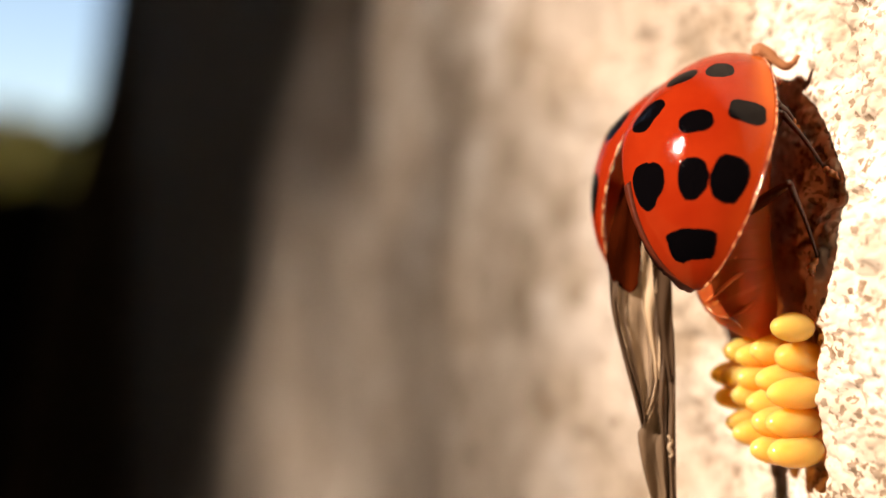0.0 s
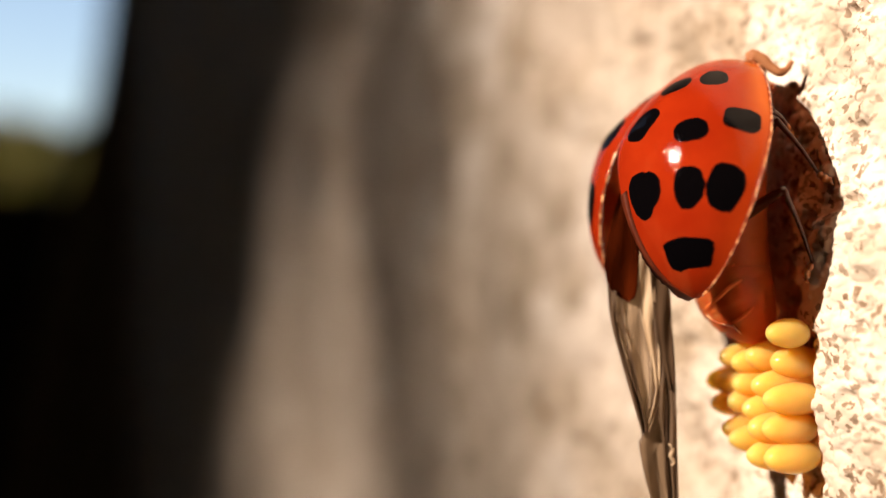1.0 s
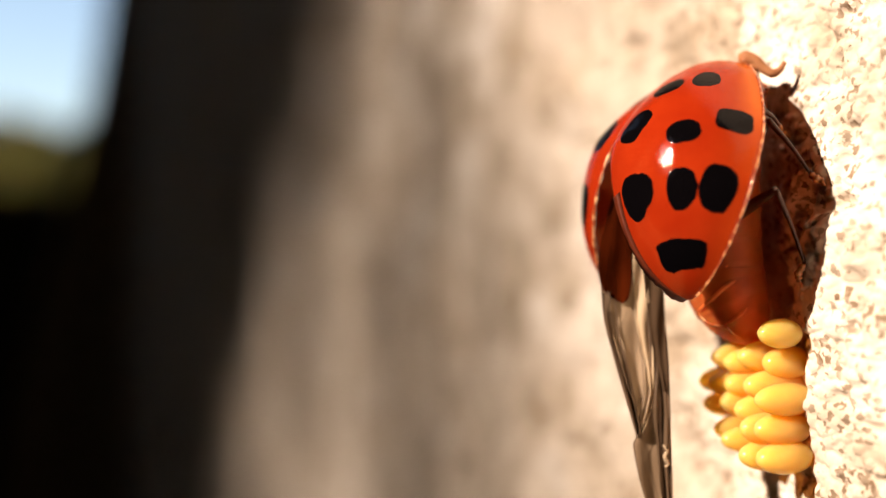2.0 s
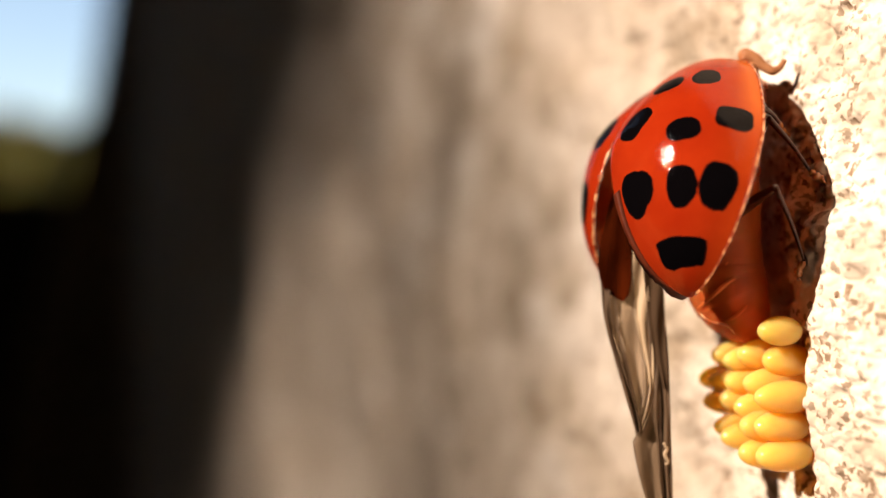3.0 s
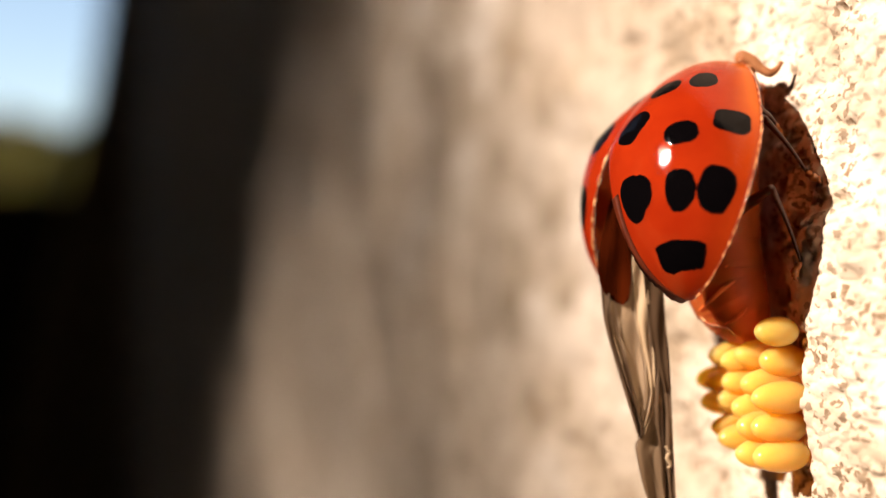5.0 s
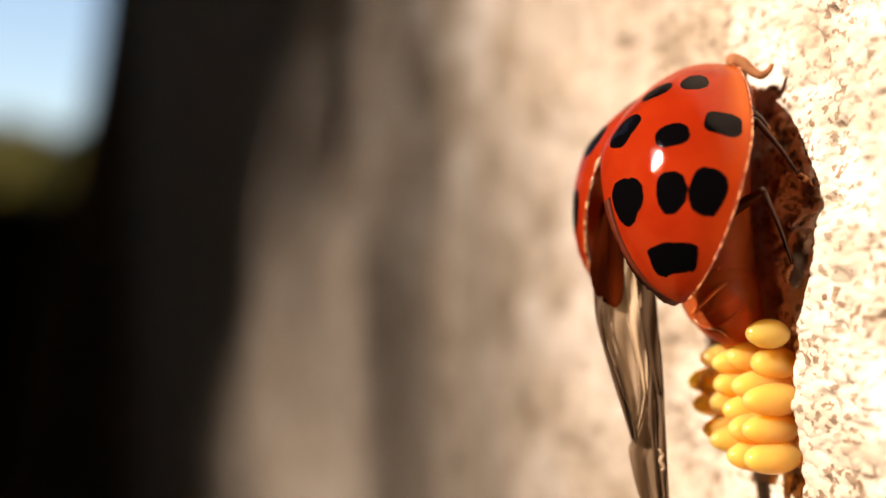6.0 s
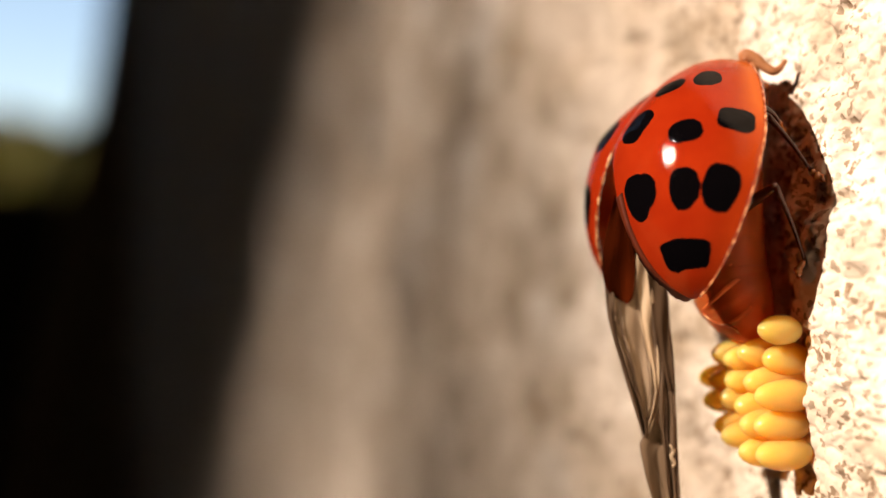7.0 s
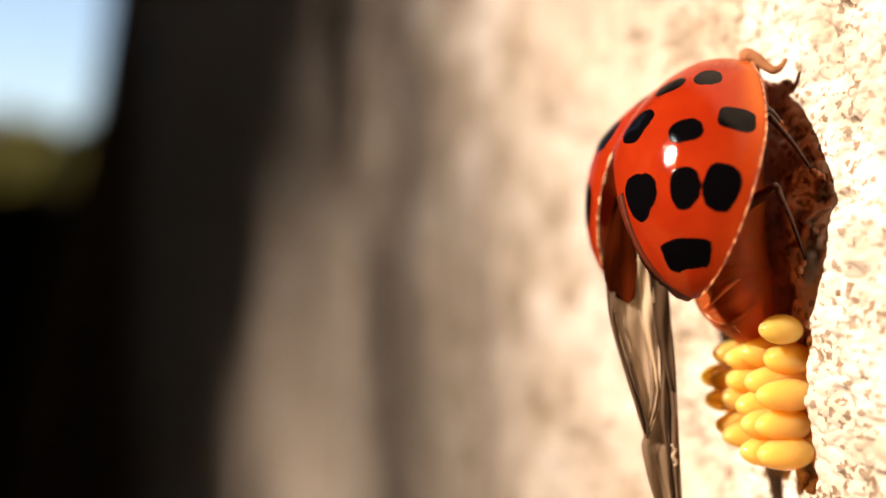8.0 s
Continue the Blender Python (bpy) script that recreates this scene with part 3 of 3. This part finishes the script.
def build_beetle():
    beetle = new("ladybird_beetle")
    beetle.location = PIVOT * MM
    tagged(beetle, "orange-red ladybird with black spots laying eggs on concrete", "beetle")
    build_elytron(beetle, 1, 14.59, -0.1, 0.0)
    build_elytron(beetle, -1, 16.58, 7.88, -21.64, 0.57)
    build_abdomen(beetle)
    build_wings(beetle)
    v, f = ellipsoid(body(0, 1.1, -0.15), (1.75 * B_F, 1.35 * B_R, 0.85 * B_D), 18, 28)
    link_mesh("thorax", v, f, BODY_DARK, beetle, "dark brown underside of the thorax")
    v, f = ellipsoid(body(0, 0.3, 0.45), (1.7 * B_F, 1.0 * B_R, 0.8 * B_D), 18, 28)
    link_mesh("back", v, f, BODY_DARK, beetle, "dark brown back under the wing cases")
    v, f = ellipsoid(body(0, 2.40, -0.10), (0.50 * B_F - 0.16 * B_D, 1.0 * B_R, 0.38 * B_D), 16, 28)
    link_mesh("pronotum", v, f, PRONOTUM, beetle, "brown and cream shield behind the head")
    v, f = ellipsoid(body(0, 2.30, -0.62), (0.34 * B_F - 0.15 * B_D, 0.48 * B_R, 0.30 * B_D), 14, 20)
    head = link_mesh("head", v, f, BODY_DARK, beetle, "small dark head")
    for s in (-1, 1):
        link_mesh("eye", *ellipsoid(body(0.42 * s, 2.36, -0.60), (0.13 * B_F, 0.09 * B_R, 0.13 * B_D), 8, 12), BODY_DARK, head)
    ant = [body(0.35, 2.55, -0.45)] + [rel(at_depth(*p)) for p in ((1318, 98, -0.3), (1338, 104, -0.4), (1352, 117, -0.45), (1369, 126, -0.5), (1382, 119, -0.5), (1391, 106, -0.5))]
    link_mesh("antenna", *tube(smooth_path(ant, 40), [0.13, 0.14, 0.13, 0.11, 0.10, 0.07, 0.05], 10), PRONOTUM, head, "curved brown antenna")

    legs = []
    for coxa, knee, ankle, foot in (
            ((0.75, -0.9, -0.55), (1374, 331, -2.35), (1426, 462, -1.7), (1455, 487)),
            ((0.85, 0.7, -0.55), (1360, 206, -1.6), (1436, 302, -1.5), (1462, 316)),
            ((0.6, 1.9, -0.45), (1352, 190, -1.4), (1380, 216, -1.1), (1398, 240))):
        a, z = spot_on_wall(*foot)
        legs.append(build_leg(beetle, (body(*coxa), rel(at_depth(*knee)), rel(at_depth(*ankle))), rel(on_wall(a, z, 0.07))))
    for coxa, knee, foot in (((-0.75, -0.6, -0.55), (-1.7, -0.1, -0.5), (-4.6, 2.0)),
                             ((-0.85, 0.7, -0.55), (-1.8, 1.2, -0.6), (-4.7, 3.2)),
                             ((-0.6, 1.9, -0.45), (-1.5, 2.6, -0.6), (-4.2, 4.4))):
        tip = rel(on_wall(foot[0], foot[1], 0.07))
        k = body(*knee)
        legs.append(build_leg(beetle, (body(*coxa), k, k * 0.25 + tip * 0.75 + 0.15 * OUT), tip))
    return beetle, legs


BEETLE, LEGS = build_beetle()


# ---- the eggs ----
def build_egg(a, z, length, width, lean, turn, base=None):
    if base is None:
        base = WALL0 + a * ALONG + z * UP - 0.18 * OUT
    axis = OUT + lean * UP + turn * ALONG
    axis = axis / np.linalg.norm(axis)
    s1 = np.cross(axis, UP)
    s1 = s1 / np.linalg.norm(s1)
    s2 = np.cross(axis, s1)
    v, f = ellipsoid(axis * length / 2, (axis * length / 2, s1 * width / 2, s2 * width / 2), 18, 24, lambda t: 1.0 - 0.07 * t)
    ob = link_mesh("egg", v, f, EGG)
    ob.location = base * MM
    return tagged(ob, "glossy yellow ladybird egg standing on concrete", "egg", "clutch of eggs")


def build_clutch():
    rng = random.Random(5)
    # outer end seen towards (x, y), length, width
    eggs = [
        (1351, 634, 1.08, 0.62), (1335, 701, 1.40, 0.61), (1334, 753, 1.30, 0.62), (1340, 802, 1.27, 0.63),
        (1308, 801, 1.45, 0.62), (1309, 626, 1.40, 0.64), (1262, 624, 1.45, 0.60), (1282, 634, 1.42, 0.58), (1257, 669, 1.45, 0.58), (1283, 670, 1.40, 0.60),
        (1319, 677, 1.42, 0.62), (1277, 705, 1.40, 0.60), (1303, 718, 1.40, 0.62), (1264, 747, 1.48, 0.56), (1279, 768, 1.45, 0.60),
        (1309, 753, 1.45, 0.66), (1237, 664, 1.40, 0.58), (1246, 706, 1.40, 0.58),
    ]
    eye = np.array([0, -EYE_D, 0])
    for px, py, length, width in eggs:
        way = np.array([(px - 7 - 784) / FPX, 1.0, (437 - py) / FPX])
        k = ((WALL0 + length * OUT - eye) @ OUT) / (way @ OUT)
        p = eye + k * way - WALL0
        build_egg(p @ ALONG, p[2], length + 0.08, width * 1.16, rng.uniform(-0.03, 0.03), rng.uniform(-0.04, 0.04))
    # the newest one stands on the lip, clear of the wing case's shadow
    build_egg(0.04, -1.72, 1.07, 0.63, 0.03, 0.12, on_wall(0.04, -1.72, 0.30))


build_clutch()


# ---- surroundings ----
def box(lo, hi):
    (x0, y0, z0), (x1, y1, z1) = lo, hi
    v = [(x, y, z) for z in (z0, z1) for x, y in ((x0, y0), (x1, y0), (x1, y1), (x0, y1))]
    return v, [(0, 1, 2, 3), (4, 5, 6, 7)] + [(j, (j + 1) % 4, 4 + (j + 1) % 4, 4 + j) for j in range(4)]


def build_ground():
    n = 60
    s = np.sinh(np.linspace(-5.5, 5.5, n)) / math.sinh(5.5) * 400000.0
    x, y = np.meshgrid(s, s)
    h = -700 + 12 * lattice(x / 300, y / 300, 61) * np.exp(-(np.hypot(x, y) / 8000) ** 2)
    verts = np.stack([x, y, h], -1).reshape(-1, 3)
    ob = link_mesh("ground", verts, grid_faces(n, n), SOIL)
    tagged(ob, "dark bare soil around the wall", "ground", kind="structure")


def leaf_blades(count, sampler, size, rng):
    verts, faces = [], []
    for _ in range(count):
        c = np.array(sampler(rng))
        d = np.array([rng.gauss(0, 1), rng.gauss(0, 1), rng.gauss(0, 0.7)])
        d /= np.linalg.norm(d)
        s = np.cross(d, [rng.gauss(0, 1), rng.gauss(0, 1), rng.gauss(0, 1)])
        s /= np.linalg.norm(s)
        up = np.cross(d, s)
        L = size * rng.uniform(0.7, 1.3)
        w = L * 0.28
        k = len(verts)
        verts += [c - d * L / 2, c - d * L * 0.1 + s * w + up * w * 0.3, c + d * L / 2, c - d * L * 0.1 - s * w + up * w * 0.3]
        faces += [(k, k + 1, k + 2), (k, k + 2, k + 3)]
    return verts, faces


def build_hedge():
    rng = random.Random(8)

    def sampler(g):
        x = g.uniform(-5200, -900)
        top = 690 + 40 * math.sin(x * 0.004) + 30 * math.sin(x * 0.011 + 1)
        return (x, 6000 + g.uniform(-350, 350), g.uniform(-650, top))
    ob = link_mesh("hedge", *leaf_blades(12000, sampler, 140, rng), LEAF, smooth=False, flip_fix=False)
    tagged(ob, "olive green leafy hedge in sunlight", "hedge", kind="stuff")


def build_fence():
    fence = new("fence")
    tagged(fence, "near-black timber board fence before the hedge", "fence")
    for i in range(9):
        x = -1330 + i * 130
        top = 160 + 4 * math.sin(i * 2.1)
        v = [(x + dx, 2880 + dy, z) for z in (-702, top) for dx, dy in ((-64, -9), (64, -9), (64, 9), (-64, 9))]
        f = [(0, 1, 2, 3), (4, 5, 6, 7)] + [(j, (j + 1) % 4, 4 + (j + 1) % 4, 4 + j) for j in range(4)]
        link_mesh("board", v, f, BLACK_BOARD, fence, smooth=False)
    for z in (-500, 20):
        link_mesh("rail", *box((-1396, 2890, z - 35), (-226, 2920, z + 35)), BLACK_BOARD, fence, smooth=False)


def build_post():
    post = new("leaning_post")
    post.location = (0, 0, -0.7)
    tagged(post, "leaning weathered round timber post standing in shade", "post")
    lo, hi = at_depth(208, 441, 1075), at_depth(289, 0, 1075)
    way = (hi - lo) / (hi - lo)[2]
    pts = [lo + way * (z - lo[2]) + (6 * math.sin(z * 0.01), 0, 700) for z in np.linspace(-705, 1602, 40)]
    v, f = tube(pts, [82, 60, 54, 50], 28)
    v = [p + 3.0 * np.array([math.sin(p[2] * 0.05 + i), math.cos(i * 1.7), 0]) for i, p in enumerate(v)]
    link_mesh("shaft", v, f, BARK, post)
    x, y = pts[0][0], pts[0][1]
    link_mesh("footing", *box((x - 120, y - 120, -6), (x + 120, y + 120, 34)), CONCRETE, post, "rough concrete footing", smooth=False)


# shade's edge on the wall, and unseen planks added sunward to cast it
def wall_point(px, py):
    a, z = spot_on_wall(px, py)
    return WALL0 + a * ALONG + z * UP


SHADE_A, SHADE_B = wall_point(615, 0), wall_point(398, 882)
TO_SUN = np.array(SUN)


def build_shade_planks():
    e = (SHADE_B - SHADE_A) / np.linalg.norm(SHADE_B - SHADE_A)
    e = e - TO_SUN * (e @ TO_SUN)
    e /= np.linalg.norm(e)
    w = np.cross(e, TO_SUN)
    if w[2] < 0:
        w = -w
    start = SHADE_A + 3400 * TO_SUN
    shade_planks = new("shutter")
    tagged(shade_planks, "added unseen weathered timber planks that shade part of the wall", "shutter")
    for i in range(5):
        q = []
        for t in (0, 22):
            for b, c in ((-420, i * 140), (600, i * 140), (600, i * 140 + 140.5), (-420, i * 140 + 140.5)):
                q.append(start + e * b + w * c + TO_SUN * t)
        f = [(0, 1, 2, 3), (4, 5, 6, 7)] + [(j, (j + 1) % 4, 4 + (j + 1) % 4, 4 + j) for j in range(4)]
        link_mesh("plank", q, f, TIMBER, shade_planks, smooth=False)
    foot = start + e * 500 + w * 60 + TO_SUN * 30
    link_mesh("post", *tube([(foot[0], foot[1], foot[2] + 300), (foot[0], foot[1], -705)], [35, 35], 8), TIMBER, shade_planks)


def build_light_blockers():
    """Unseen dark enclosure added to block fill light; the sun enters by an opening."""
    x0, x1, y0, y1, top = -1400, 700, -1800, 3000, 1600
    wy, wz = -1400 / SUN.x * SUN.y, -1400 / SUN.x * SUN.z
    ya, yb, za, zb = wy - 150, wy + 170, wz - 180, wz + 140
    pieces = [box((x0 - 60, y0, -720), (x0, y1, za)), box((x0 - 60, y0, za), (x0, ya, top)),
              box((x0 - 60, ya, zb), (x0, yb, top)), box((x0 - 60, yb, za), (x0, y1, top))]
    tagged(link_mesh("blocker_west", *join(*pieces), TIMBER, smooth=False), "added unseen dark timber wall with a small opening for the sun", "wall", kind="structure")
    tagged(link_mesh("blocker_south", *box((x0, y0 - 60, -720), (x1, y0, top)), TIMBER, smooth=False), "added unseen dark timber wall that keeps light out", "wall", kind="structure")
    tagged(link_mesh("blocker_back", *box((x1, y0, -720), (x1 + 60, y1, top)), TIMBER, smooth=False), "added unseen dark timber wall that keeps light out", "wall", kind="structure")
    # roof opening added so that blue sky mirrors in the black spots
    roof = [box((x0 - 60, y0 - 60, top), (x1 + 60, 1900, top + 60)), box((-850, 1900, top), (x1 + 60, y1, top + 60)), box((x0 - 60, 2400, top), (-850, y1, top + 60))]
    tagged(link_mesh("blocker_roof", *join(*roof), TIMBER, smooth=False), "added unseen dark timber roof with an opening for skylight", "roof", kind="structure")


def build_branch():
    """Unseen swaying sapling added outside the opening; its narrow leaves dapple the wall."""
    rng = random.Random(17)
    mid = wall_point(760, 300) + 2000 * TO_SUN
    side = np.cross(TO_SUN, UP)
    side /= np.linalg.norm(side)
    rise = np.cross(side, TO_SUN)
    foot = np.array([mid[0], mid[1], -702.0]) + 20 * side
    crown = mid - foot
    sapling = new("sapling")
    sapling.location = foot * MM
    tagged(sapling, "thin swaying sapling with narrow green leaves, added out of view", "sapling")
    pts = [(0, 0, 0), crown * 0.5 + 6 * side, crown, crown + 60 * rise - 8 * side]
    link_mesh("stem", *tube(smooth_path(pts, 24), [7, 3, 1.6, 1.0], 8), BARK, sapling)
    for i in range(288):
        large = i >= 144
        g1, g2 = (0.5 + i * 0.7548776662) % 1.0, (0.5 + i * 0.5698402910) % 1.0
        across = 68 + 98 * g1 if large else -10 - 14 * (1 - g2) + 88 * g1
        c = crown + side * (across + rng.gauss(0, 2)) + rise * (-50 + 110 * g2) + TO_SUN * rng.uniform(-40, 40)
        d = side * rng.gauss(0, 0.6) + rise * rng.gauss(0, 1) + TO_SUN * rng.gauss(0, 0.3)
        d /= np.linalg.norm(d)
        s = np.cross(d, TO_SUN)
        s /= np.linalg.norm(s)
        L, wd = (rng.uniform(26, 40), rng.uniform(3.0, 4.4)) if large else (rng.uniform(20, 30), rng.uniform(2.2, 3.4))
        up = np.cross(d, s)
        v = [c - d * L / 2, c - d * L * 0.15 + s * wd, c + d * L * 0.2 + s * wd * 0.8, c + d * L / 2, c + d * L * 0.2 - s * wd * 0.8, c - d * L * 0.15 - s * wd,
             c - d * L * 0.15 + up * 0.8, c + d * L * 0.2 + up * 0.8]
        f = [(0, 1, 6), (1, 2, 7, 6), (2, 3, 7), (3, 4, 7), (4, 5, 6, 7), (5, 0, 6)]
        link_mesh("leaf", v, f, LEAF, sapling, smooth=False, flip_fix=False)
    return sapling, foot, crown[2], side


def build_dense_sapling(side):
    """Second unseen sapling, added; its close leaf tuft swings before the sun at times."""
    rng = random.Random(23)
    rise = np.cross(side, TO_SUN)
    mid = wall_point(640, 20) + 3200 * TO_SUN + 82 * side
    foot = np.array([mid[0], mid[1], -702.0]) + 30 * side
    crown = mid - foot
    sapling = new("sapling")
    sapling.location = foot * MM
    tagged(sapling, "swaying sapling with a dense tuft of leaves, added out of view", "sapling")
    link_mesh("stem", *tube(smooth_path([(0, 0, 0), crown * 0.5 + 10 * side, crown - 20 * rise, crown + 20 * rise], 24), [7, 3, 1.5, 1.0], 8), BARK, sapling)
    for i in range(56):
        g2 = (0.5 + i * 0.5698402910) % 1.0
        c = crown + side * (2 + rng.gauss(0, 18)) + rise * (-14 + 74 * math.sqrt(g2)) + TO_SUN * rng.uniform(-60, 60)
        d = side * rng.gauss(0, 0.7) + rise * rng.gauss(0, 1)
        d /= np.linalg.norm(d)
        s = np.cross(d, TO_SUN)
        s /= np.linalg.norm(s)
        v, f = ellipsoid(c, (d * rng.uniform(9, 13), s * rng.uniform(3.5, 5), TO_SUN * 0.5), 4, 6)
        link_mesh("leaf", v, f, LEAF, sapling)
    return sapling, foot, crown[2]


build_ground()
build_hedge()
build_fence()
build_post()
build_light_blockers()
build_shade_planks()
SAPLING, SAPLING_AT, SAPLING_TALL, SWAY_SIDE = build_branch()
TUFT, TUFT_AT, TUFT_TALL = build_dense_sapling(SWAY_SIDE)

# seconds, shift x mm, shift z mm, turn degrees about the line of sight
BEETLE_PATH = [
    (0.0, -0.019, 0.048, 1.406), (0.5, -0.006, 0.041, 1.132), (1.0, -0.005, 0.035, 0.725), (1.5, -0.001, 0.022, 0.489),
    (3.0, -0.007, 0.018, 0.355), (3.5, -0.006, 0.007, 0.099), (4.0, 0.0, 0.0, 0.003), (4.5, 0.015, -0.014, -0.062),
    (6.0, -0.001, -0.020, -0.623), (6.5, 0.003, -0.017, -0.514), (7.0, 0.016, -0.022, -0.468), (7.5, 0.038, -0.025, -0.412),
    (8.0, 0.013, -0.015, -0.516),
]
# seconds, sideways mm at the crown, turn about the stem
SWAY = [(0.0, 0, 0), (0.6, 2, 2), (1.0, 1, -2), (1.5, -1, 2), (2.2, 2, -2), (3.0, -1, 1), (3.6, -3, 2), (4.0, -1, 1), (4.5, 2, 0),
        (5.0, 1, -2), (5.8, 1, -3), (6.1, 1, -1), (6.5, -3, 0), (7.0, -3, 1), (7.5, 0, -1), (7.8, 2, -2), (8.0, 4, -2)]
# the tuft: seconds, part of its swing
SWING = [(0.0, 1.00), (0.5, 0.60), (0.7, 0.80), (1.0, 1.24), (1.2, 1.02), (1.5, 0.95), (1.7, 0.70), (2.8, 0.95), (3.0, 0.92), (3.5, 0.50), (4.0, 0.45), (4.5, 0.97), (4.7, 0.90),
         (5.3, 1.0), (5.8, 1.2), (6.0, 1.14), (6.2, 1.05), (6.5, 1.05), (7.0, 0.65), (7.3, 1.0), (7.5, 1.18), (7.7, 1.28), (8.0, 1.08)]


def motions():
    rows, still = [], []
    base = pose(*(PIVOT * MM))
    for t, x, z, turn in BEETLE_PATH:
        m = pose(*((PIVOT + (x, 0, z)) * MM), 0, turn, 0)
        rows.append((t, m))
        still.append((t, m.inverted() @ base))
    walk(BEETLE, rows)
    for leg in LEGS:
        walk(leg, still)
    sway = []
    for t, shift, turn in SWAY:
        dx, dy = shift * SWAY_SIDE[0], shift * SWAY_SIDE[1]
        sway.append((t, pose(*(SAPLING_AT * MM), -math.degrees(dy / SAPLING_TALL), math.degrees(dx / SAPLING_TALL), turn * 0.2)))
    walk(SAPLING, sway)
    swing = []
    for t, share in SWING:
        dx, dy = -72 * share * SWAY_SIDE[0], -72 * share * SWAY_SIDE[1]
        swing.append((t, pose(*(TUFT_AT * MM), -math.degrees(dy / TUFT_TALL), math.degrees(dx / TUFT_TALL), 0)))
    walk(TUFT, swing)


motions()
